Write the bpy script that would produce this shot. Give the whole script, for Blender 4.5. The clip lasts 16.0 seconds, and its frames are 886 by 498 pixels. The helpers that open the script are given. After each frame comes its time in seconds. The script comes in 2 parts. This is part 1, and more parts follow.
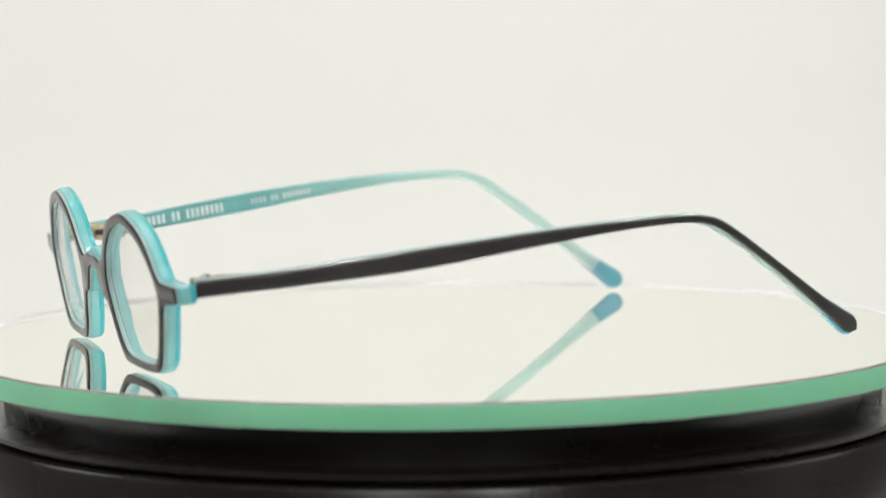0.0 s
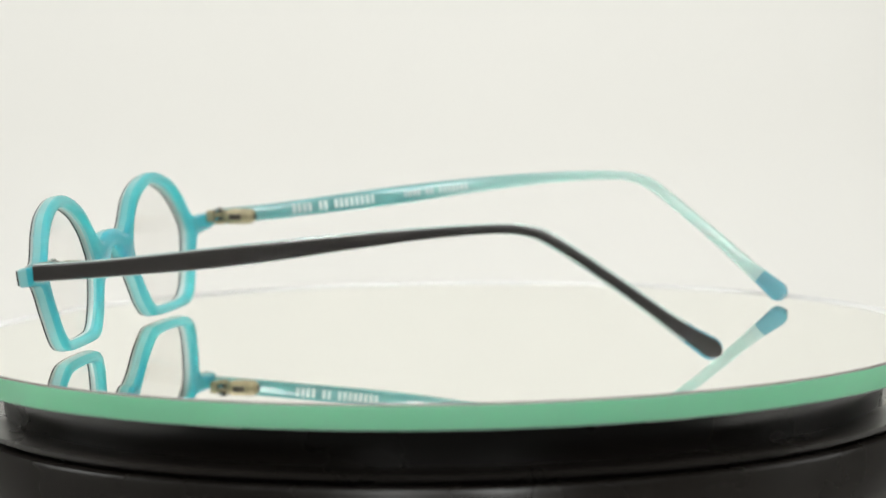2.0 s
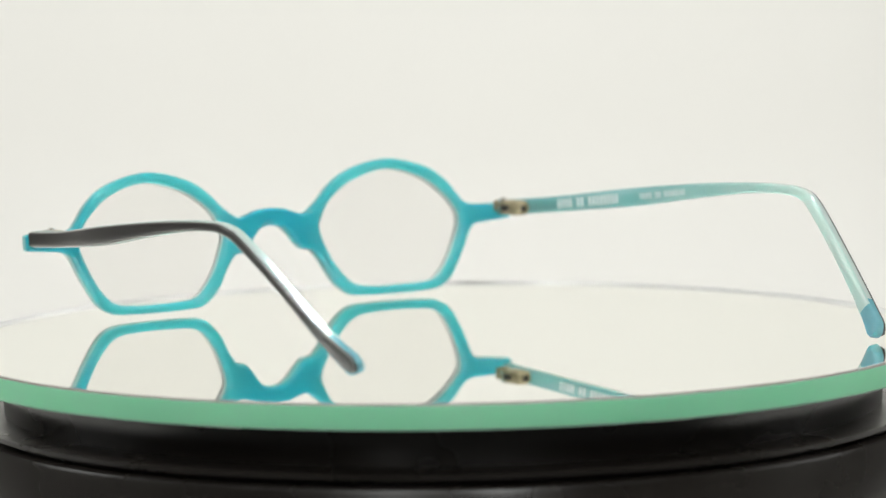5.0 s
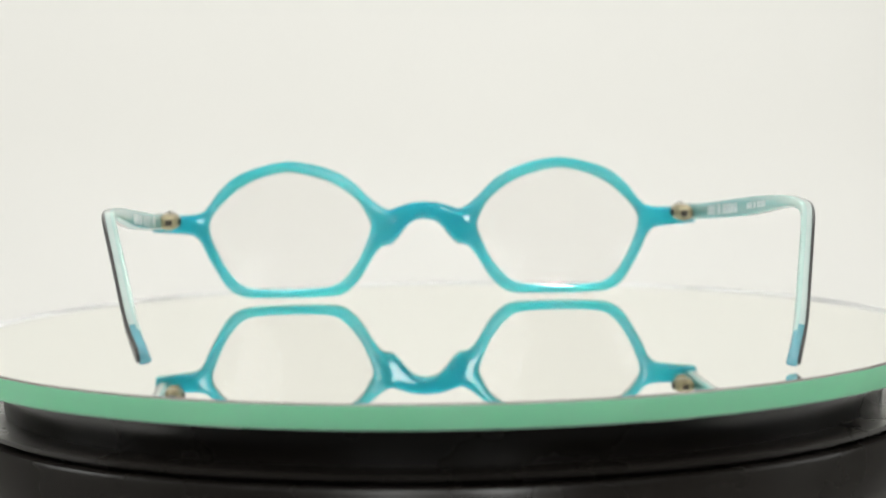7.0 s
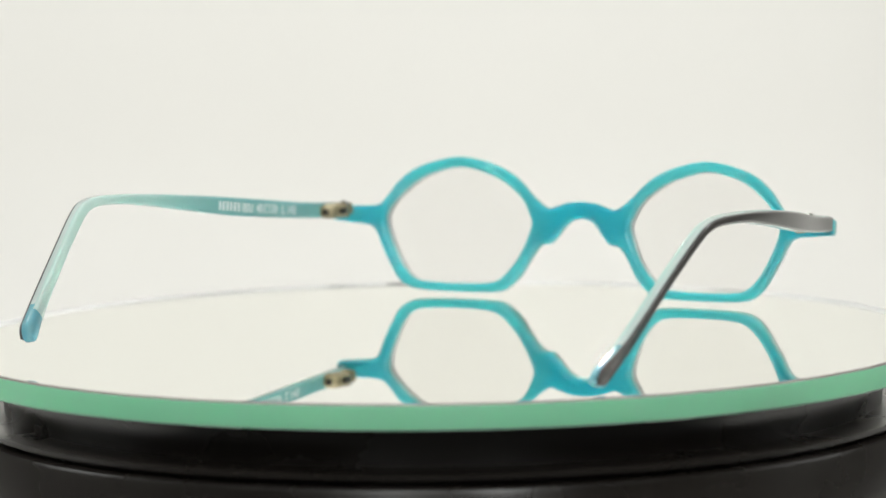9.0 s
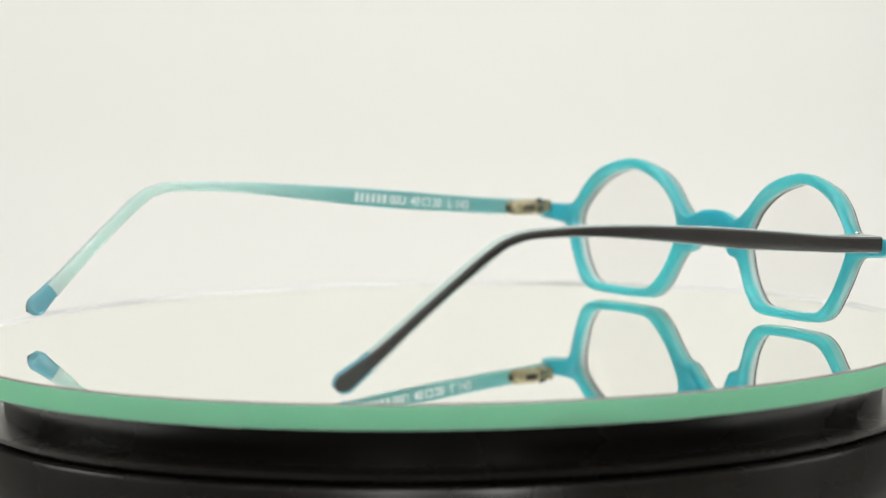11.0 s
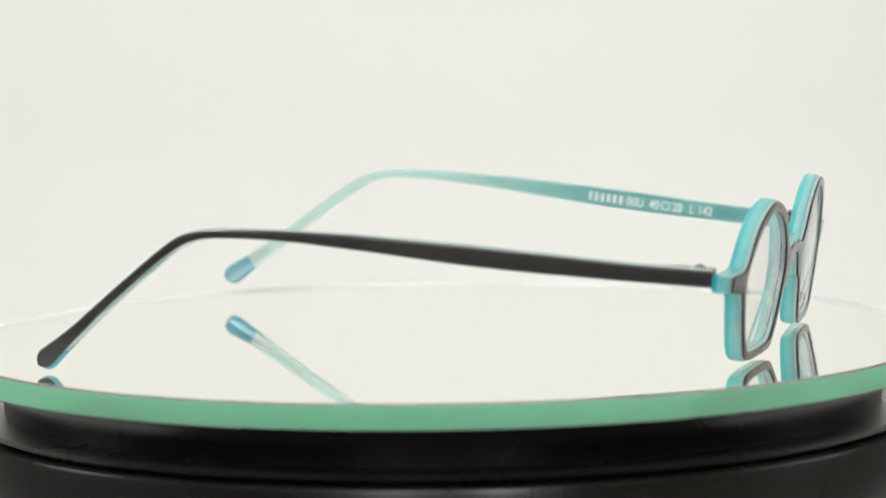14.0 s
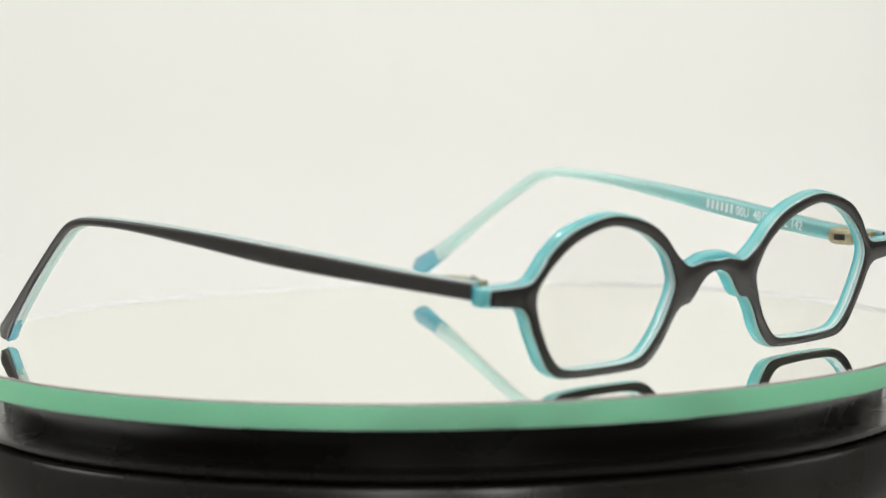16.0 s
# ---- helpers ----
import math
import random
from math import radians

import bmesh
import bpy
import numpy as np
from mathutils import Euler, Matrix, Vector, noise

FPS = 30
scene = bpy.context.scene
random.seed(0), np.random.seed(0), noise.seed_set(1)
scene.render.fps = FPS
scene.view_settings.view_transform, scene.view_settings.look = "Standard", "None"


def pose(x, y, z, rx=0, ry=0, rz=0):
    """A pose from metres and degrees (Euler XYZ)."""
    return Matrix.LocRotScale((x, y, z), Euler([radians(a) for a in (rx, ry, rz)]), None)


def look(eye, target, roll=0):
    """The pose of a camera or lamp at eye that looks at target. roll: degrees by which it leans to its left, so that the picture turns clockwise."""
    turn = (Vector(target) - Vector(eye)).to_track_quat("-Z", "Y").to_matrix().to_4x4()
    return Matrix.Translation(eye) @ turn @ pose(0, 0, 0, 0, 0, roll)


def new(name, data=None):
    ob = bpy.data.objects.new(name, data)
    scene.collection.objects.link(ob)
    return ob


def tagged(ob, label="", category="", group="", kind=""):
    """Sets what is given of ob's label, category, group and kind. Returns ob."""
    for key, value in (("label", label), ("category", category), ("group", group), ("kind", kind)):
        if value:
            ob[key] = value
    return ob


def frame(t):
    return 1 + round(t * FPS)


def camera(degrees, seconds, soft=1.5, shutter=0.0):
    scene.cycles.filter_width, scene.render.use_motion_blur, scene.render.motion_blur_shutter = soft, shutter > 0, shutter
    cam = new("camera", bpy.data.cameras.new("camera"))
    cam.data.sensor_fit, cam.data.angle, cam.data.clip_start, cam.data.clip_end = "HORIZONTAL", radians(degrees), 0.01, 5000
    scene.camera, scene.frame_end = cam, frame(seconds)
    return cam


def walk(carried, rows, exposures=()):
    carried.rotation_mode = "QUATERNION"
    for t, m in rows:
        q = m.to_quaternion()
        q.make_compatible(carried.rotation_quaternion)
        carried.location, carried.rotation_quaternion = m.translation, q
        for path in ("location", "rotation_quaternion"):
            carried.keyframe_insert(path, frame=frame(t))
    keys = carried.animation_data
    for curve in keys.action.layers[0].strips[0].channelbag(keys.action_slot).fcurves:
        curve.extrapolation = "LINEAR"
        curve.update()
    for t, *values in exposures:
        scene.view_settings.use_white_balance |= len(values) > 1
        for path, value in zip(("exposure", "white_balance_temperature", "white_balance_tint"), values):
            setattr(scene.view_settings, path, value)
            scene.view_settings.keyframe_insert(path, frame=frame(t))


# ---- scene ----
# The camera stands still before a small turntable; the turntable and the eyeglasses on it turn.
cam = camera(15.094, 16.0, soft=1.5)
cam.data.dof.use_dof = True
cam.data.dof.focus_distance = 0.690
cam.data.dof.aperture_fstop = 18.0
EYE = pose(0.0, -0.7006, 0.0867, 90 - 5.609, 0, -0.034) @ pose(0, 0, 0, 0, 0, -0.871)
walk(cam, [(0.0, EYE), (16.0, EYE)])

MM = 0.001
TABLE_Z = -0.140      # the top of the mirror is z = 0


# ---- world and lamps ----
world = bpy.data.worlds.new("studio_world")
scene.world = world
world.use_nodes = True
world.node_tree.nodes["Background"].inputs["Color"].default_value = (1.0, 0.98, 0.94, 1)
world.node_tree.nodes["Background"].inputs["Strength"].default_value = 0.05


def area_lamp(name, eye, target, sx, sy, watts, colour=(0.975, 0.99, 0.97)):
    data = bpy.data.lights.new(name, "AREA")
    data.shape, data.size, data.size_y, data.energy, data.color = "RECTANGLE", sx, sy, watts, colour
    ob = new(name, data)
    ob.matrix_world = look(eye, target)
    return ob


area_lamp("softbox_above", (0.0, 0.00, 0.95), (0.0, 0.0, 0.0), 0.40, 0.22, 0.37)
area_lamp("softbox_west", (-0.80, 0.10, 0.50), (0.10, 0.90, 0.40), 0.45, 0.6, 2.18)
area_lamp("softbox_east", (0.80, 0.10, 0.50), (-0.10, 0.90, 0.40), 0.45, 0.6, 1.72)
for side_x in (-0.20, 0.21):
    area_lamp("softbox_front", (side_x, -0.95, 0.47), (0.0, 0.0, 0.02), 0.14, 0.40, 1.52)
SPOTS = ((-0.42, -0.35, 0.62), (0.40, -0.40, 0.66), (0.05, -0.30, 0.80), (-0.25, 0.40, 0.75), (0.28, 0.35, 0.72))
for spot in SPOTS:
    area_lamp("spot_lamp", spot, (0, 0, 0.01), 0.028, 0.028, 2.42)


# ---- materials ----
def material(name):
    m = bpy.data.materials.new(name)
    m.use_nodes = True
    nodes, links = m.node_tree.nodes, m.node_tree.links
    return m, nodes, links, nodes["Principled BSDF"]


def noise_node(nodes, links, scale, detail=4.0, space="Object"):
    co = nodes.new("ShaderNodeTexCoord")
    n = nodes.new("ShaderNodeTexNoise")
    n.inputs["Scale"].default_value, n.inputs["Detail"].default_value = scale, detail
    links.new(co.outputs[space], n.inputs["Vector"])
    return n


def ramp(nodes, links, source, lo, hi, a=0.3, b=0.7):
    r = nodes.new("ShaderNodeValToRGB")
    r.color_ramp.elements[0].position, r.color_ramp.elements[1].position = a, b
    r.color_ramp.elements[0].color, r.color_ramp.elements[1].color = (*lo, 1), (*hi, 1)
    links.new(source, r.inputs["Fac"])
    return r


def grey_ramp(nodes, links, source, lo, hi, a=0.3, b=0.7):
    return ramp(nodes, links, source, (lo,) * 3, (hi,) * 3, a, b)


def bump(nodes, links, source, bsdf, strength, distance):
    b = nodes.new("ShaderNodeBump")
    b.inputs["Strength"].default_value, b.inputs["Distance"].default_value = strength, distance
    links.new(source, b.inputs["Height"])
    links.new(b.outputs["Normal"], bsdf.inputs["Normal"])


def painted(name, lo, hi, rough, scale, bump_strength=0.0, bump_scale=0.0, bump_distance=0.0001, metal=0.0, coat=0.0):
    m, nodes, links, p = material(name)
    n = noise_node(nodes, links, scale)
    links.new(ramp(nodes, links, n.outputs["Fac"], lo, hi).outputs["Color"], p.inputs["Base Color"])
    g = noise_node(nodes, links, scale * 4.3, 6.0)
    links.new(grey_ramp(nodes, links, g.outputs["Fac"], rough * 0.8, rough * 1.25).outputs["Color"], p.inputs["Roughness"])
    p.inputs["Metallic"].default_value = metal
    p.inputs["Coat Weight"].default_value = coat
    p.inputs["Coat Roughness"].default_value = 0.03
    if bump_strength:
        b = noise_node(nodes, links, bump_scale, 5.0)
        bump(nodes, links, b.outputs["Fac"], p, bump_strength, bump_distance)
    return m


def acetate(name, lo, hi, scale, through_colour, share, rough=0.07, glassy=0.0, coat=0.8):
    """Milky cellulose acetate: a glossy body that lets some light through."""
    m, nodes, links, p = material(name)
    n = noise_node(nodes, links, scale, 3.0)
    colour = ramp(nodes, links, n.outputs["Fac"], lo, hi)
    links.new(colour.outputs["Color"], p.inputs["Base Color"])
    p.inputs["Roughness"].default_value = rough
    p.inputs["IOR"].default_value = 1.49
    p.inputs["Transmission Weight"].default_value = glassy
    p.inputs["Coat Weight"].default_value, p.inputs["Coat Roughness"].default_value, p.inputs["Coat IOR"].default_value = coat, 0.02, 1.78
    p.inputs["Subsurface Weight"].default_value = 0.6
    p.inputs["Subsurface Radius"].default_value = tuple(0.25 + 0.75 * c for c in through_colour)
    p.inputs["Subsurface Scale"].default_value = 0.004
    g = noise_node(nodes, links, scale * 2.6, 2.0)
    bump(nodes, links, g.outputs["Fac"], p, 0.035, 0.0003)
    t = nodes.new("ShaderNodeBsdfTranslucent")
    t.inputs["Color"].default_value = (*through_colour, 1)
    mix = nodes.new("ShaderNodeMixShader")
    mix.inputs["Fac"].default_value = share
    links.new(p.outputs["BSDF"], mix.inputs[1])
    links.new(t.outputs["BSDF"], mix.inputs[2])
    links.new(mix.outputs["Shader"], nodes["Material Output"].inputs["Surface"])
    return m


PAPER = painted("white_paper", (0.80, 0.785, 0.75), (0.84, 0.825, 0.79), 0.75, 1.7, 0.05, 420, 0.0002)
WALL = painted("wall_paint", (0.70, 0.69, 0.66), (0.76, 0.75, 0.72), 0.7, 1.1, 0.1, 60, 0.001)
DARK_WALL = painted("dark_wall_paint", (0.035, 0.034, 0.032), (0.05, 0.048, 0.045), 0.7, 1.3, 0.1, 60, 0.001)
FLOOR = painted("floor_lino", (0.16, 0.155, 0.15), (0.22, 0.21, 0.20), 0.5, 2.0, 0.1, 80, 0.0005)
TEAL = acetate("turquoise_acetate", (0.085, 0.50, 0.545), (0.15, 0.60, 0.635), 130, (0.34, 0.90, 0.90), 0.40, 0.04, 0.36)
# the thick bridge and end pieces of the front have a deeper blue than the thin rims
deep_nodes, deep_links = TEAL.node_tree.nodes, TEAL.node_tree.links
deep_co, deep_split = deep_nodes.new("ShaderNodeTexCoord"), deep_nodes.new("ShaderNodeSeparateXYZ")
deep_links.new(deep_co.outputs["Object"], deep_split.inputs["Vector"])
deep_abs = deep_nodes.new("ShaderNodeMath")
deep_abs.operation = "ABSOLUTE"
deep_links.new(deep_split.outputs["X"], deep_abs.inputs[0])
deep_ramp = deep_nodes.new("ShaderNodeValToRGB")
deep_stops = deep_ramp.color_ramp.elements
deep_stops[0].position, deep_stops[0].color = 0.10, (0.8, 0.8, 0.8, 1)
deep_stops[1].position, deep_stops[1].color = 0.78, (0.8, 0.8, 0.8, 1)
for stop_at, stop_grey in ((0.24, 0.0), (0.62, 0.0)):
    deep_stop = deep_stops.new(stop_at)
    deep_stop.color = (stop_grey, stop_grey, stop_grey, 1)
deep_scale = deep_nodes.new("ShaderNodeMath")
deep_scale.operation = "DIVIDE"
deep_scale.inputs[1].default_value = 0.070
deep_links.new(deep_abs.outputs[0], deep_scale.inputs[0])
deep_links.new(deep_scale.outputs[0], deep_ramp.inputs["Fac"])
deep_mix = deep_nodes.new("ShaderNodeMix")
deep_mix.data_type = "RGBA"
deep_old = deep_nodes["Principled BSDF"].inputs["Base Color"].links[0].from_socket
deep_links.new(deep_ramp.outputs["Color"], deep_mix.inputs["Factor"])
deep_links.new(deep_old, deep_mix.inputs["A"])
deep_mix.inputs["B"].default_value = (0.008, 0.34, 0.50, 1)
deep_links.new(deep_mix.outputs["Result"], deep_nodes["Principled BSDF"].inputs["Base Color"])
LIGHT_TEAL = acetate("light_turquoise_acetate", (0.20, 0.67, 0.69), (0.56, 0.89, 0.885), 75, (0.6, 0.96, 0.94), 0.34, 0.06, 0.4)
PALE_TEAL = acetate("pale_turquoise_acetate", (0.14, 0.37, 0.38), (0.22, 0.47, 0.47), 90, (0.6, 0.9, 0.86), 0.30, 0.08, 0.25)
# the temples fade from grey turquoise to a pale green towards the bend
fade_nodes, fade_links = PALE_TEAL.node_tree.nodes, PALE_TEAL.node_tree.links
fade_co, fade_split = fade_nodes.new("ShaderNodeTexCoord"), fade_nodes.new("ShaderNodeSeparateXYZ")
fade_links.new(fade_co.outputs["Object"], fade_split.inputs["Vector"])
fade_map = fade_nodes.new("ShaderNodeMapRange")
fade_map.inputs["From Min"].default_value, fade_map.inputs["From Max"].default_value = 0.022, -0.030
fade_links.new(fade_split.outputs["Y"], fade_map.inputs["Value"])
fade_mix = fade_nodes.new("ShaderNodeMix")
fade_mix.data_type = "RGBA"
fade_old = fade_nodes["Principled BSDF"].inputs["Base Color"].links[0].from_socket
fade_links.new(fade_map.outputs["Result"], fade_mix.inputs["Factor"])
fade_links.new(fade_old, fade_mix.inputs["A"])
fade_mix.inputs["B"].default_value = (0.66, 0.81, 0.74, 1)
fade_links.new(fade_mix.outputs["Result"], fade_nodes["Principled BSDF"].inputs["Base Color"])
BLUE_TIP = acetate("blue_acetate", (0.20, 0.50, 0.58), (0.29, 0.59, 0.66), 150, (0.2, 0.55, 0.65), 0.3, 0.08, 0.35)
CLEAR_CORE = acetate("milky_clear_acetate", (0.68, 0.84, 0.80), (0.78, 0.90, 0.86), 200, (0.85, 0.9, 0.85), 0.25, 0.06, 0.3)
LENS_EDGE = acetate("ground_lens_edge", (0.80, 0.86, 0.83), (0.88, 0.92, 0.89), 160, (0.85, 0.93, 0.9), 0.3, 0.1, 0.15)
BLACK = painted("black_acetate", (0.023, 0.0205, 0.0185), (0.029, 0.0265, 0.024), 0.20, 20, coat=0.12)
BLACK.node_tree.nodes["Principled BSDF"].inputs["Specular IOR Level"].default_value = 0.33
SATIN, t_nodes, t_links, t_p = material("satin_black_acetate")
t_co, t_map, t_noise = t_nodes.new("ShaderNodeTexCoord"), t_nodes.new("ShaderNodeMapping"), t_nodes.new("ShaderNodeTexNoise")
t_turn = t_nodes.new("ShaderNodeMapping")
t_turn.inputs["Rotation"].default_value = (0.113, 0, 0)
t_map.inputs["Scale"].default_value = (200, 6, 500)
t_noise.inputs["Scale"].default_value, t_noise.inputs["Detail"].default_value = 1.0, 4.0
t_links.new(t_co.outputs["Object"], t_turn.inputs["Vector"])
t_links.new(t_turn.outputs["Vector"], t_map.inputs["Vector"])
t_links.new(t_map.outputs["Vector"], t_noise.inputs["Vector"])
t_links.new(ramp(t_nodes, t_links, t_noise.outputs["Fac"], (0.038, 0.0355, 0.033), (0.0415, 0.0385, 0.0355)).outputs["Color"], t_p.inputs["Base Color"])
t_links.new(grey_ramp(t_nodes, t_links, t_noise.outputs["Fac"], 0.275, 0.30).outputs["Color"], t_p.inputs["Roughness"])
t_p.inputs["Coat Weight"].default_value, t_p.inputs["Coat Roughness"].default_value = 0.35, 0.06
PRINT = painted("white_print", (0.64, 0.68, 0.66), (0.72, 0.76, 0.74), 0.5, 600)
BRASS = painted("nickel_brass", (0.21, 0.18, 0.105), (0.31, 0.27, 0.165), 0.42, 500, 0.1, 1500, 0.0001, metal=0.45)
STEEL = painted("nickel_steel", (0.62, 0.60, 0.57), (0.74, 0.72, 0.69), 0.16, 500, metal=1.0)
DARK_METAL = painted("dark_metal", (0.03, 0.025, 0.02), (0.07, 0.06, 0.045), 0.45, 700, metal=0.6)
DRUM = painted("black_plastic", (0.013, 0.011, 0.0095), (0.020, 0.017, 0.0145), 0.28, 8)
EDGE = acetate("ground_glass_edge", (0.30, 0.70, 0.43), (0.35, 0.75, 0.47), 25, (0.35, 0.85, 0.55), 0.25, 0.6, 0.0, 0.0)

FROST = painted("frosted_glass", (0.77, 0.76, 0.745), (0.82, 0.81, 0.795), 0.6, 25)
EDGE.node_tree.nodes["Principled BSDF"].inputs["Specular IOR Level"].default_value = 0.2
# the arris's reflection of the dark room is put into its base colour
CHAMFER = painted("glass_arris_dark_reflection", (0.17, 0.15, 0.135), (0.22, 0.20, 0.18), 0.5, 90)
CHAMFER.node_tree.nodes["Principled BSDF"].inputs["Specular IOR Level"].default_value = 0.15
GLASS, g_nodes, g_links, g_p = material("float_glass")
g_refract = g_nodes.new("ShaderNodeBsdfRefraction")
g_refract.inputs["Color"].default_value, g_refract.inputs["Roughness"].default_value, g_refract.inputs["IOR"].default_value = (1.0, 1.0, 0.995, 1), 0.0, 1.5
g_links.new(g_refract.outputs["BSDF"], g_nodes["Material Output"].inputs["Surface"])
LENS, l_nodes, l_links, l_p = material("clear_lens")
l_p.inputs["Base Color"].default_value = (0.955, 0.95, 0.94, 1)
l_p.inputs["Transmission Weight"].default_value = 1.0
l_p.inputs["Roughness"].default_value = 0.0
l_p.inputs["IOR"].default_value = 1.12
SILVER, s_nodes, s_links, s_p = material("silvering")
s_p.inputs["Base Color"].default_value = (0.985, 0.99, 0.965, 1)
s_p.inputs["Metallic"].default_value = 1.0
s_p.inputs["Roughness"].default_value = 0.0


# ---- mesh helpers ----
def shade(bm, angle=35.0):
    bm.normal_update()
    for f in bm.faces:
        f.smooth = True
    for e in bm.edges:
        if len(e.link_faces) == 2 and e.calc_face_angle(0.0) > radians(angle):
            e.smooth = False


def mesh_of(name, bm, mat, angle=35.0):
    bmesh.ops.recalc_face_normals(bm, faces=bm.faces[:])
    shade(bm, angle)
    me = bpy.data.meshes.new(name)
    bm.to_mesh(me)
    bm.free()
    me.materials.append(mat)
    return me


def part(name, bm, mat, parent=None, label="", angle=35.0):
    ob = new(name, mesh_of(name, bm, mat, angle))
    ob.parent = parent
    if label:
        tagged(ob, label)
    return ob


def lathe(profile, steps=192, cap=True):
    """A body of revolution round z from (radius, height) pairs, top to bottom."""
    bm = bmesh.new()
    rings = []
    for r, z in profile:
        rings.append([bm.verts.new((r * math.cos(2 * math.pi * k / steps), r * math.sin(2 * math.pi * k / steps), z)) for k in range(steps)])
    for a, b in zip(rings, rings[1:]):
        for k in range(steps):
            bm.faces.new((a[k], a[(k + 1) % steps], b[(k + 1) % steps], b[k]))
    if cap:
        bm.faces.new(rings[0])
        bm.faces.new(rings[-1][::-1])
    return bm


def box(bm, centre, size, bevel=0.0, m=None):
    made = bmesh.ops.create_cube(bm, size=1.0, matrix=Matrix.Translation(centre) @ Matrix.Diagonal((*size, 1)))["verts"]
    if bevel:
        edges = list({e for v in made for e in v.link_edges})
        made = list({v for f in bmesh.ops.bevel(bm, geom=edges, offset=bevel, segments=3, profile=0.5, affect="EDGES")["faces"] for v in f.verts} | {v for v in made if v.is_valid})
    if m is not None:
        bmesh.ops.transform(bm, matrix=m, verts=made)
    return made


def spline(knots, per, closed=False):
    """Points of a Catmull-Rom curve through the knots (tuples of any length)."""
    k = [np.array(p, float) for p in knots]
    n = len(k)
    out = []
    for i in range(n if closed else n - 1):
        if closed:
            p0, p1, p2, p3 = k[i - 1], k[i], k[(i + 1) % n], k[(i + 2) % n]
        else:
            p0, p1, p2, p3 = k[max(i - 1, 0)], k[i], k[i + 1], k[min(i + 2, n - 1)]
        for j in range(per):
            t = j / per
            out.append(0.5 * (2 * p1 + (p2 - p0) * t + (2 * p0 - 5 * p1 + 4 * p2 - p3) * t * t + (3 * p1 - p0 - 3 * p2 + p3) * t ** 3))
    if not closed:
        out.append(k[-1])
    return out


# ---- the studio ----
def sheet_box(name, centre, size, mat, label, kind="structure"):
    bm = bmesh.new()
    box(bm, centre, size)
    return tagged(part(name, bm, mat), label, kind=kind)


def studio():
    sheet_box("floor", (0, 0, -0.84), (4.4, 4.4, 0.08), FLOOR, "grey linoleum studio floor")
    sheet_box("ceiling", (0, 0, 1.84), (4.4, 4.4, 0.08), WALL, "white painted studio ceiling")
    sheet_box("wall_north", (0, 2.24, 0.5), (4.4, 0.08, 2.6), WALL, "white painted studio wall")
    sheet_box("wall_west", (-2.24, 0, 0.5), (0.08, 4.4, 2.6), WALL, "white painted studio wall")
    sheet_box("wall_east", (2.24, 0, 0.5), (0.08, 4.4, 2.6), WALL, "white painted studio wall")
    sheet_box("wall_south", (0, -2.24, 0.5), (4.4, 0.08, 2.6), DARK_WALL, "dark grey painted studio wall behind the camera")

    # the white paper sweep: flat on the table, curved up behind
    line = [(-0.125, TABLE_Z)]
    for k in range(13):
        a = radians(90.0 * k / 12)
        line.append((0.77 + 0.13 * math.sin(a), TABLE_Z + 0.13 - 0.13 * math.cos(a)))
    line.append((0.90, 1.30))
    bm = bmesh.new()
    rows = []
    for side in (0.0, -0.002):
        rows.append([[bm.verts.new((x, y + (-side if i > 12 else 0), z + side * (1 if i <= 12 else 0))) for x in (-0.85, 0.85)] for i, (y, z) in enumerate(line)])
    top, low = rows
    for i in range(len(line) - 1):
        bm.faces.new((top[i][0], top[i][1], top[i + 1][1], top[i + 1][0]))
        bm.faces.new((low[i][0], low[i + 1][0], low[i + 1][1], low[i][1]))
        for s in (0, 1):
            bm.faces.new((top[i][s], top[i + 1][s], low[i + 1][s], low[i][s]))
    bm.faces.new((top[0][0], low[0][0], low[0][1], top[0][1]))
    bm.faces.new((top[-1][0], top[-1][1], low[-1][1], low[-1][0]))
    tagged(part("backdrop", bm, PAPER, angle=60), "seamless off-white paper sweep behind the turntable", kind="structure")

    table = tagged(new("table"), "dark grey studio table under the paper sweep", "table")
    bm = bmesh.new()
    box(bm, (0, 0.42, TABLE_Z - 0.02), (2.7, 2.0, 0.034), 0.003)
    part("tabletop", bm, DARK_WALL, table)
    for x in (-1.25, 1.25):
        for y in (-0.5, 1.3):
            bm = bmesh.new()
            box(bm, (x, y, (TABLE_Z - 0.037 - 0.80) / 2), (0.05, 0.05, 0.80 + TABLE_Z - 0.037), 0.003)
            part("leg", bm, WALL, table)


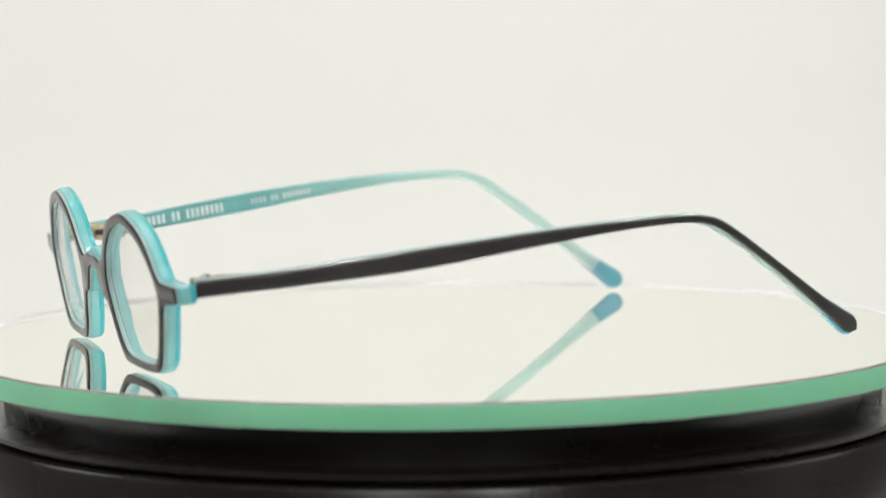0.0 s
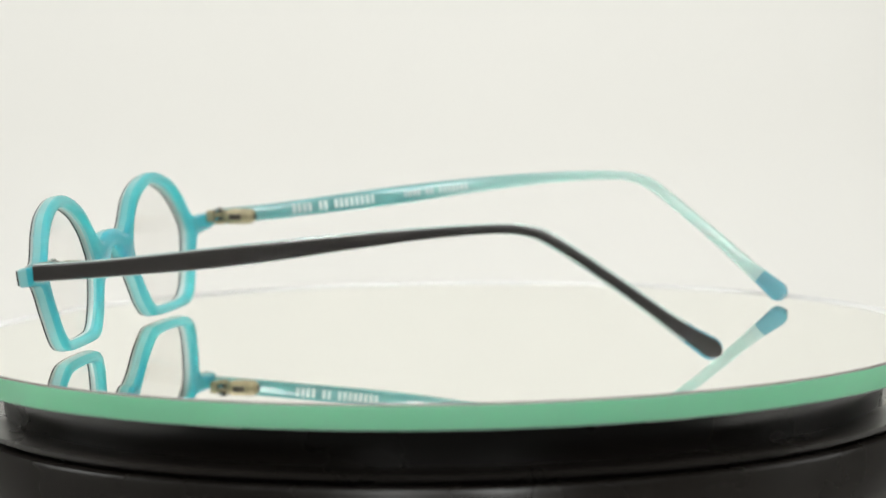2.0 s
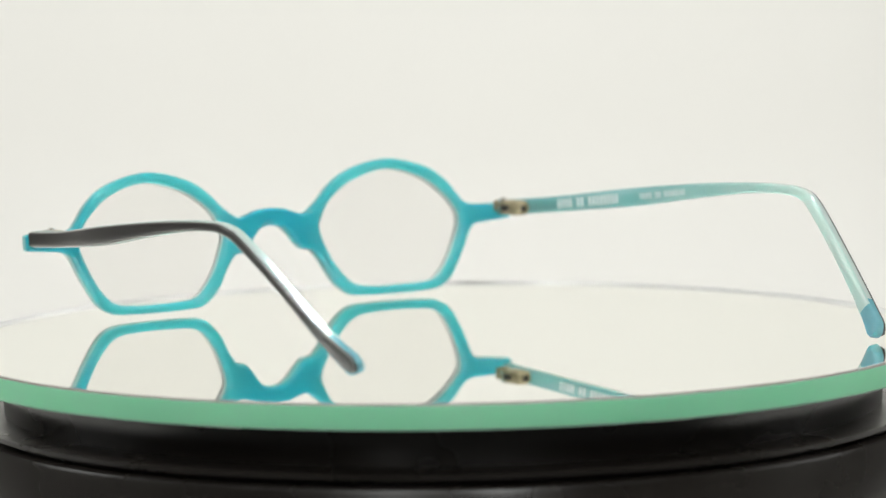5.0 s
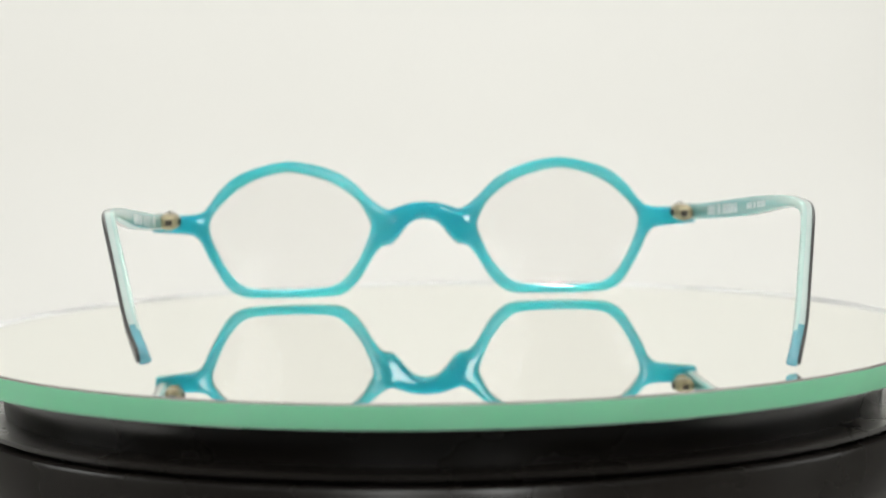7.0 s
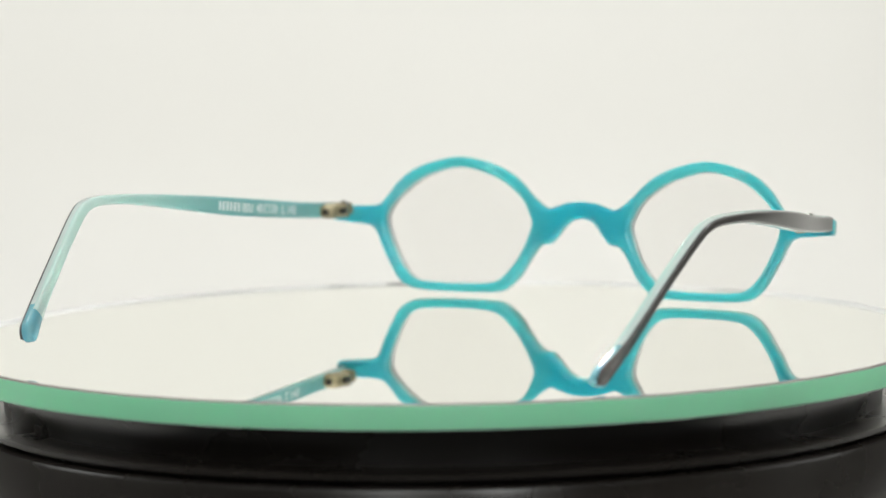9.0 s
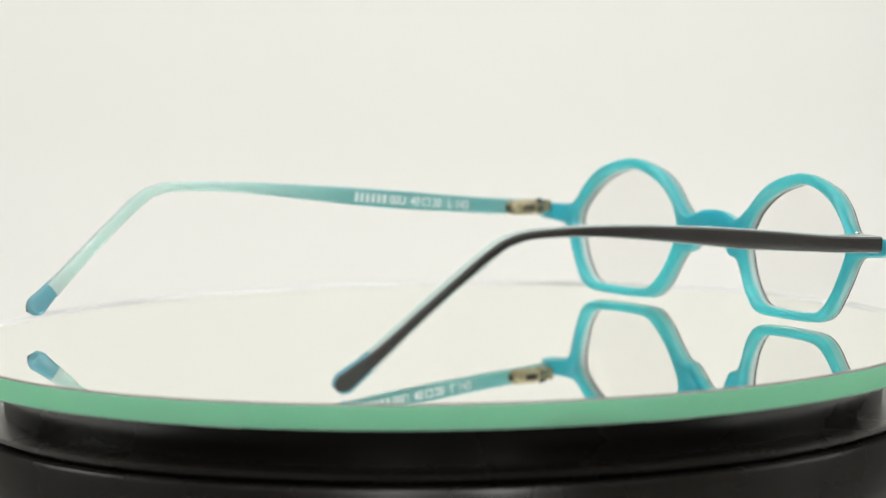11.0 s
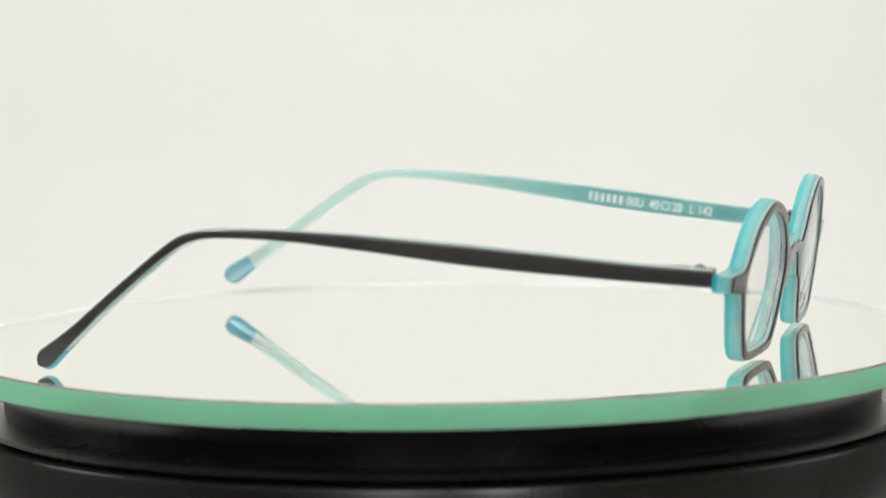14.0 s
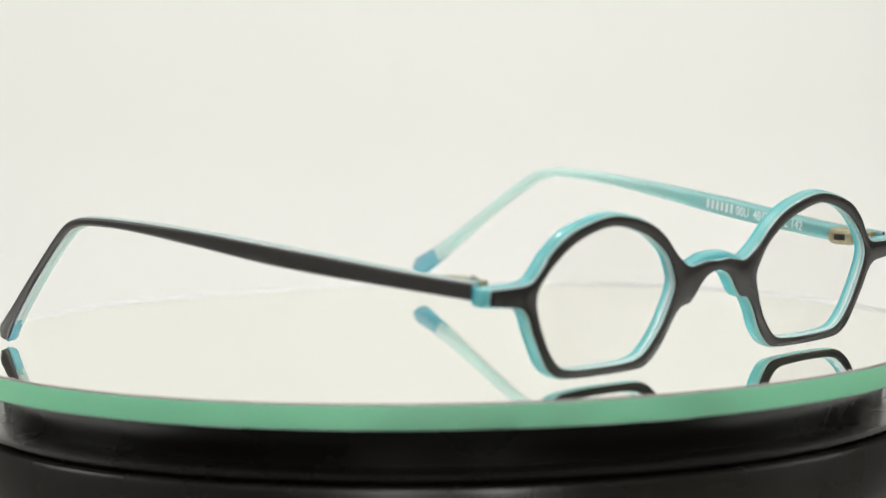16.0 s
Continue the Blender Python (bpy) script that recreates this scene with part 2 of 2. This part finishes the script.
# ---- the turntable ----
def turntable():
    base = tagged(new("turntable"), "glossy black turntable with a round green-edged mirror on top", "turntable")
    base.location = (0, 0, TABLE_Z)
    h = -TABLE_Z
    part("drum", lathe([(0.0900, h - 0.0160), (0.0983, h - 0.0160), (0.0995, h - 0.0164), (0.0999, h - 0.0172), (0.1002, h - 0.030), (0.1008, h - 0.045),
                        (0.1015, 0.008), (0.1015, 0.002), (0.1005, 0.0008)]), DRUM, base)
    for k in range(3):
        a = radians(120 * k + 30)
        bm = lathe([(0.008, 0.0008), (0.009, 0.0004), (0.009, 0.0)], 24)
        bmesh.ops.translate(bm, vec=(0.08 * math.cos(a), 0.08 * math.sin(a), 0), verts=bm.verts[:])
        part("rubber_foot", bm, DARK_METAL, base)

    top = part("platter", lathe([(0.0930, -0.0053), (0.0940, -0.0056), (0.0938, -0.0075), (0.0922, -0.0112), (0.0920, -0.0133), (0.0990, -0.0137),
                                 (0.0992, -0.0138), (0.0992, -0.0147), (0.0963, -0.0152), (0.0963, -0.0159)]), DRUM, base, "rotating black platter")
    pane = part("mirror_glass", lathe([(0.1025, 0.0), (0.10255, -0.0002), (0.10255, -0.0048), (0.1025, -0.0049)]), GLASS, top, "clear float glass mirror pane")
    pane.visible_shadow = False
    pane.data.materials.append(FROST)
    for face_of_pane in pane.data.polygons:
        if abs(face_of_pane.normal.z) < 0.5:
            face_of_pane.material_index = 1
    part("silvering", lathe([(0.1023, -0.00495), (0.1023, -0.0052)]), SILVER, top, "silver mirror backing")
    ring = [(0.10262, -0.0001), (0.10275, 0.0), (0.10285, -0.00002), (0.1032, -0.00040), (0.1032, -0.0043), (0.1031, -0.0047), (0.10262, -0.0050)]
    bm = lathe(ring + [ring[0]], 256, cap=False)
    bmesh.ops.remove_doubles(bm, verts=bm.verts[:], dist=1e-6)
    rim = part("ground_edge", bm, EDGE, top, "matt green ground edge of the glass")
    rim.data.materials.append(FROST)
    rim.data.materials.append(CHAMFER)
    for face_of_rim in rim.data.polygons:
        outwards = face_of_rim.normal.dot(Vector((face_of_rim.center.x, face_of_rim.center.y, 0)).normalized())
        if outwards < -0.2:
            face_of_rim.material_index = 1
        # upward faces take the colour with the painted dark reflection
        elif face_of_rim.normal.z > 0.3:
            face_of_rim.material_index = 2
    return top


# ---- the eyeglasses ----
TILT = radians(8.0)
SHIFT = -0.92            # mm, the middle of the front from the axis
FRONT_Y = 68.6          # mm, the back of the front at its lower edge


def face(u, v, w):
    """A place on the front, mm: u across, v up the front, w forwards from its back."""
    y = FRONT_Y + v * math.sin(TILT) + w * math.cos(TILT) - 0.0008 * u * u
    return Vector((u + SHIFT, y, (0.8 + (v - 0.8) * 1.025) * math.cos(TILT) - w * math.sin(TILT) - 0.22)) * MM


HALF_TOP = [(0, 22.0), (3.4, 21.7), (6, 20.9), (8.7, 20.4), (12.4, 22.9), (16.0, 26.4), (20.1, 29.0), (25.5, 30.8), (31.4, 31.6), (37.2, 30.7),
            (42.9, 28.7), (47.1, 25.4), (49.8, 21.9), (52, 20.3), (57, 20.0)]
HALF_LOW = [(57, 15.9), (53.4, 15.4), (51.6, 13.7), (50.1, 10.6), (47.4, 5.9), (45.6, 3.4), (43.2, 1.75), (40, 1.05), (32, 0.8), (22, 0.95),
            (18.9, 1.55), (16.7, 3.1), (14.6, 5.4), (12.7, 8.6), (11, 11), (9.6, 12.1), (7.6, 12.5), (5.7, 14.4), (4.1, 16.4), (2.3, 17.7), (0, 18.2)]
EYE_SHAPE = [(12.3, 16.6), (13.2, 19.2), (15.4, 22.6), (20.1, 26.1), (25.5, 28.2), (31, 29.3), (36.4, 28.5), (41.7, 26.4), (46.1, 23.0), (49.0, 19.5), (49.7, 17.0),
             (48.8, 13.7), (46.7, 9.2), (44.5, 5.9), (42.0, 3.75), (38.8, 2.95), (31, 2.7), (24, 2.9), (20.7, 3.55), (18.2, 5.4), (15.4, 8.9), (13.4, 13)]


def outline(end=62.8, bridge=0.0):
    """The closed outline of the front, counter-clockwise seen from behind (u to the right, v up)."""
    top, low = spline([(k[0], k[1] - bridge * max(0.0, 1 - k[0] / 9.0)) for k in HALF_TOP if k[0] < end - 0.3] + [(end - 0.4, 20.0)], 5), spline([(end - 0.4, 16.4)] + [k for k in HALF_LOW if k[0] < end - 0.5], 5)
    half = top + [np.array((end - 0.05, 19.6)), np.array((end, 18.2)), np.array((end - 0.05, 16.8))] + low
    right = [tuple(p) for p in half]
    left = [(-u, v) for u, v in right[-2:0:-1]]
    return (right + left)[::-1]


def aperture(side, grow=0.0):
    pts = [tuple(p) for p in spline(EYE_SHAPE, 5, closed=True)]     # clockwise
    if side < 0:
        pts = [(-u, v) for u, v in pts][::-1]
    return grown(pts, grow) if grow else pts


def grown(loop, d):
    """The loop moved to its left by -d: a clockwise loop grows outwards with d > 0."""
    out = []
    n = len(loop)
    for i in range(n):
        a, b = loop[i - 1], loop[(i + 1) % n]
        dx, dy = b[0] - a[0], b[1] - a[1]
        l = math.hypot(dx, dy) or 1.0
        out.append((loop[i][0] - dy / l * d, loop[i][1] + dx / l * d))
    return out


def plate(loops, w0, w1, bevel, front=None):
    """A plate of the front between two depths, with rounded edges; outer loops counter-clockwise, holes clockwise."""
    bm = bmesh.new()
    front = bevel if front is None else front
    steps = [(w0, bevel), (w0 + 0.13 * bevel, 0.5 * bevel), (w0 + 0.5 * bevel, 0.13 * bevel), (w0 + bevel, 0), (w1 - front, 0),
             (w1 - 0.5 * front, 0.13 * front), (w1 - 0.13 * front, 0.5 * front), (w1, front)]
    first, last = [], []
    for loop in loops:
        rings = [[bm.verts.new(face(u, v, w)) for u, v in grown(loop, ins)] for w, ins in steps]
        n = len(loop)
        for a, b in zip(rings, rings[1:]):
            for k in range(n):
                bm.faces.new((a[k], a[(k + 1) % n], b[(k + 1) % n], b[k]))
        for ring, store in ((rings[0], first), (rings[-1], last)):
            store += [bm.edges.get((ring[k], ring[(k + 1) % n])) for k in range(n)]
    bmesh.ops.triangle_fill(bm, edges=first, use_beauty=True, use_dissolve=False)
    bmesh.ops.triangle_fill(bm, edges=last, use_beauty=True, use_dissolve=False)
    return bm


# (y, z, height, x of the middle) along a temple, mm, from the hinge to the tip
TEMPLE = [(68.1, 18.9, 3.6, 61.0), (58, 19.6, 3.6, 61.4), (48, 20.5, 3.7, 62.3), (25, 23.1, 4.1, 65.0), (3.5, 25.9, 3.2, 66.4), (-13, 27.8, 2.3, 66.9),
          (-25, 28.6, 2.0, 66.8), (-31, 28.3, 2.0, 66.6), (-36, 26.3, 2.1, 65.9), (-47, 18.5, 2.1, 63.6), (-57.5, 10.4, 2.7, 61.3), (-64, 5.7, 4.0, 59.2)]


def temple_line(side):
    rows = []
    for y, z, h, x in spline(TEMPLE, 6):
        back = (68.1 - y) / 131.0
        if side > 0:
            x, y, z = x + 0.4 + 6.8 * back + 2.6 * math.sin(math.pi * back), y + 0.8 * back ** 2 + 0.9 * math.sin(math.pi * back), z + 2.0 * back * (1 - back) - 3.1 * back ** 3
        else:
            x, y = x + 0.2 * math.sin(math.pi * back), y - 1.3 * back ** 2
        rows.append((side * x + SHIFT, y, z, h))
    return rows


def temple_layer(side, n0, n1, s0, s1, inner, outer, inset=0.0, leg=0.0):
    """A layer of the temple between two depths (outwards, mm), from share s0 to s1 of its length; rounded at the far end.
    inner, outer: the radius of the edges of its two faces; leg: how far it stands out below the bent leg."""
    rows = temple_line(side)
    rows = rows[int(s0 * (len(rows) - 1)):int(round(s1 * (len(rows) - 1))) + 1]
    pts = [np.array(r[:3]) for r in rows]
    hs = [r[3] for r in rows]
    if s1 >= 1.0:
        t = pts[-1] - pts[-2]
        t = t / np.linalg.norm(t)
        r = hs[-1] / 2
        for a in (18, 36, 52, 66, 78, 86):
            pts.append(pts[len(rows) - 1] + t * r * math.sin(radians(a)) * 1.15)
            hs.append(hs[len(rows) - 1] * math.cos(radians(a)))
    bm = bmesh.new()
    rings = []
    for i, p in enumerate(pts):
        t = pts[min(i + 1, len(pts) - 1)] - pts[max(i - 1, 0)]
        t = t / np.linalg.norm(t)
        n = np.array((side, 0.0, 0.0))
        n = n - t * (n @ t)
        n = n / np.linalg.norm(n)
        b = np.cross(t, n) * side
        h = max(hs[i] / 2 - inset, 0.02)
        low = leg * min(max((-27.0 - p[1]) / 9.0, 0.0), 1.0) * min(1.0, h)
        h += low / 2
        p = p - b * low / 2
        sec = []
        for qn, qb, start in ((n1, h, 0), (n1, -h, 0), (n0, -h, 0), (n0, h, 0)):
            sn, sb = (1 if qn == n1 else -1), (1 if qb > 0 else -1)
            c = min(outer if sn > 0 else inner, h * 0.9, n1 - n0 - 0.06)
            d = h * (1.4 if sb > 0 else 0.45) if sn < 0 and inner > 0.5 else c      # the inner face looks slightly up
            arc = [(qn - sn * c + sn * c * math.sin(radians(a)), qb - sb * d + sb * d * math.cos(radians(a))) for a in (0, 22, 45, 67, 90)]
            sec += arc if sn * sb > 0 else arc[::-1]
        rings.append([bm.verts.new(Vector(p + n * qn + b * qb) * MM) for qn, qb in sec])
    m = len(rings[0])
    for a, b in zip(rings, rings[1:]):
        for k in range(m):
            bm.faces.new((a[k], a[(k + 1) % m], b[(k + 1) % m], b[k]))
    bm.faces.new(rings[0])
    bm.faces.new(rings[-1][::-1])
    return bm


def inner_frame(side, y):
    """A pose on the inner face of a temple at y mm: x towards the reader's right, y up, z out of the face."""
    rows = temple_line(side)
    i = min(range(1, len(rows) - 1), key=lambda k: abs(rows[k][1] - y))
    t = (Vector(rows[i - 1][:3]) - Vector(rows[i + 1][:3])).normalized()      # towards the front
    k = (y - rows[i][1]) / t.y
    p = Vector(rows[i][:3]) + t * k
    n = Vector((-side, 0, 0))
    n = (n - t * n.dot(t)).normalized()
    right = t if side < 0 else -t
    up = n.cross(right)
    m = Matrix((right, up, n)).transposed().to_4x4()
    m.translation = (p + n * 1.44) * MM
    return m


def letters(text, size, m, parent, name="printing", label=""):
    cu = bpy.data.curves.new("letters", "FONT")
    cu.body, cu.size, cu.extrude, cu.offset = text, size, 0.00001, 0.00005
    tmp = new("letters", cu)
    bpy.context.view_layer.update()
    me = bpy.data.meshes.new_from_object(tmp.evaluated_get(bpy.context.evaluated_depsgraph_get()))
    bpy.data.objects.remove(tmp)
    me.transform(m)
    me.materials.clear()
    me.materials.append(PRINT)
    me.name = name
    ob = new(name, me)
    ob.parent = parent
    if label:
        tagged(ob, label)
    return ob


def bars(side, y_from, y_to, count, height, parent, gaps=()):
    step = (y_to - y_from) / count
    for k in range(count):
        if k in gaps:
            continue
        bm = bmesh.new()
        box(bm, (0, 0, 0.00001), (abs(step) * 0.5 * MM, height * MM, 0.00004), m=inner_frame(side, y_from + step * (k + 0.5)))
        part("printed_bar", bm, PRINT, parent)


def hinge(side, parent):
    h = new("hinge")
    h.parent = parent
    tagged(h, "small brass-coloured metal spring hinge")
    x = side * (58.3 + (0.4 if side > 0 else 0.0)) + SHIFT
    bm = bmesh.new()
    box(bm, (x * MM, 60.4 * MM, 19.4 * MM), (4.8 * MM, 7.4 * MM, 3.5 * MM), 1.55 * MM)
    for v in bm.verts:
        back = max(0.0, (62.5 * MM - v.co.y) / (6.0 * MM))
        v.co.x += side * 0.9 * MM * back * (0.5 - side * (v.co.x - x * MM) / (4.4 * MM))
    part("hinge_body", bm, BRASS, h)
    bm = bmesh.new()
    box(bm, ((x - side * 2.22) * MM, 61.0 * MM, 19.4 * MM), (0.5 * MM, 2.8 * MM, 1.3 * MM), 0.1 * MM)
    part("slot", bm, DARK_METAL, h, "dark slot in the hinge")
    bm = bmesh.new()
    box(bm, ((x + side * 0.2) * MM, 56.7 * MM, 19.4 * MM), (1.5 * MM, 0.2 * MM, 1.3 * MM), 0.05 * MM)
    part("slot", bm, DARK_METAL, h, "dark slot in the hinge")
    for k, z in enumerate((18.0, 18.9, 19.8, 20.7)):
        bm = lathe([(1.1 * MM, 0.40 * MM), (1.3 * MM, 0.28 * MM), (1.3 * MM, -0.28 * MM), (1.1 * MM, -0.40 * MM)], 24)
        bmesh.ops.translate(bm, vec=((x + side * 0.1) * MM, 65.2 * MM, z * MM), verts=bm.verts[:])
        part("hinge_knuckle", bm, STEEL if k % 2 else BRASS, h)
    bm = lathe([(0.45 * MM, 0.32 * MM), (0.62 * MM, 0.18 * MM), (0.62 * MM, -0.2 * MM)], 20)
    bmesh.ops.translate(bm, vec=((x + side * 0.1) * MM, 65.2 * MM, 21.15 * MM), verts=bm.verts[:])
    part("screw", bm, STEEL, h)
    bm = bmesh.new()
    box(bm, ((x + side * 0.3) * MM, 67.4 * MM, 19.4 * MM), (2.2 * MM, 1.8 * MM, 2.7 * MM), 0.4 * MM)
    part("hinge_leaf", bm, BRASS, h)


def lens(side, parent):
    bm = bmesh.new()
    loop = aperture(side, 0.35)
    cu = sum(p[0] for p in loop) / len(loop)
    cv = sum(p[1] for p in loop) / len(loop)
    rings = []
    for w in (1.9, 3.1):
        layer = []
        for s in (1.0, 0.8, 0.6, 0.4, 0.2):
            layer.append([bm.verts.new(face(cu + (u - cu) * s, cv + (v - cv) * s, w + 0.9 * (1 - s * s))) for u, v in loop])
        layer.append([bm.verts.new(face(cu, cv, w + 0.9))])
        rings.append(layer)
    n = len(loop)
    for layer in rings:
        for a, b in zip(layer, layer[1:-1]):
            for k in range(n):
                bm.faces.new((a[k], a[(k + 1) % n], b[(k + 1) % n], b[k]))
        for k in range(n):
            bm.faces.new((layer[-2][k], layer[-2][(k + 1) % n], layer[-1][0]))
    for k in range(n):
        bm.faces.new((rings[0][0][k], rings[0][0][(k + 1) % n], rings[1][0][(k + 1) % n], rings[1][0][k]))
    ob = part("lens", bm, LENS, parent, "clear thin lens")
    ob.visible_shadow = False
    ring = plate([aperture(side, 0.1)[::-1], aperture(side, -0.1)], 1.9, 2.8, 0.08)
    part("lens_edge", ring, LENS_EDGE, ob, "milky ground edge of the lens")


def eyeglasses():
    g = tagged(new("eyeglasses"), "small half-round eyeglasses, black outside and turquoise inside, open on a mirror", "eyeglasses")
    loops = [outline(), aperture(1), aperture(-1)]
    short = [outline(61.4, 1.3), aperture(1, 0.05), aperture(-1, 0.05)]
    body = part("front", plate(loops, 0.0, 1.25, 1.0, 0.03), TEAL, g, "translucent turquoise acetate front")
    part("middle_layer", plate(loops, 1.23, 3.22, 0.03, 0.65), LIGHT_TEAL, body, "paler turquoise middle layer")
    part("core_layer", plate([grown(short[0], 0.24), aperture(1, 0.1), aperture(-1, 0.1)], 3.02, 3.62, 0.02, 0.2), CLEAR_CORE, body, "thin milky layer between the colours")
    part("front_layer", plate([grown(short[0], 0.34)] + short[1:], 3.58, 3.98, 0.03, 0.26), BLACK, body, "glossy black front layer")
    for side in (-1, 1):
        lens(side, g)
        hinge(side, g)
        arm = part("temple", temple_layer(side, -1.4, -0.28, 0.0, 0.94, 0.55, 0.04, leg=0.45), PALE_TEAL, g, "pale translucent turquoise temple, black outside")
        part("core_layer", temple_layer(side, -0.30, 0.82, 0.0, 0.94, 0.04, 0.2, 0.02, leg=0.42), CLEAR_CORE, arm, "thin milky layer between the colours")
        part("outer_layer", temple_layer(side, 0.80, 1.45, 0.0, 1.0, 0.04, 0.5, 0.17), SATIN, arm, "satin black outer layer of the temple")
        part("tip", temple_layer(side, -1.38, 0.81, 0.935, 1.0, 1.0, 0.2, leg=0.42), BLUE_TIP, arm, "blue inner side of the temple tip")
        if side < 0:
            bars(side, 18.0, 26.6, 6, 2.0, arm)
            for text, y in (("00U", 27.3), ("40", 32.6), ("20", 38.0), ("L", 42.0), ("142", 43.9)):
                m = inner_frame(side, y) @ Matrix.Translation((0, -1.0 * MM, 0)) @ Matrix.Diagonal((0.84, 1, 1, 1))
                letters(text, 2.85 * MM, m, arm, label="white size printing")
            bm = bmesh.new()
            m = inner_frame(side, 36.5)
            for cx, cy, sx, sy in ((-0.85, 0, 0.26, 1.96), (0.85, 0, 0.26, 1.96), (0, 0.85, 1.44, 0.26), (0, -0.85, 1.44, 0.26)):
                box(bm, (cx * MM, cy * MM, 0.00001), (sx * MM, sy * MM, 0.00004), m=m)
            part("printing", bm, PRINT, arm, "white printed square")
        else:
            bars(side, 49.5, 30.5, 16, 2.1, arm, gaps=(4, 7))
            bars(side, 24.0, 9.0, 15, 1.3, arm, gaps=(4, 7))
    return g


studio()
platter = turntable()
glasses = eyeglasses()


# ---- what moves ----
def turn_at(t):
    """The angle of the glasses on the platter, degrees: an even turn with the drive's small unevenness."""
    ts = (0, 1, 1.5, 2, 2.5, 3, 3.5, 6, 6.5, 7, 7.5, 8, 9, 11.5, 12, 12.5, 13, 13.5, 14, 14.5, 15, 15.5, 16)
    ds = (-0.1, 0.1, 0.0, -0.1, -0.25, -0.48, -0.55, -0.45, -0.14, 0.26, 0.45, 0.65, 0.85, 0.75, 0.65, 0.45, 0, -0.45, -0.75, -0.75, -0.7, -0.65, -0.7)
    return 107.771 - 15.1015 * t + float(np.interp(t, ts, ds))


def motions():
    times = [0.5 * k for k in range(33)]
    walk(platter, [(t, pose(0, 0, -TABLE_Z, 0, 0, turn_at(t))) for t in times])
    walk(glasses, [(t, pose(0, 0, 0, 0, 0, turn_at(t))) for t in times])


motions()
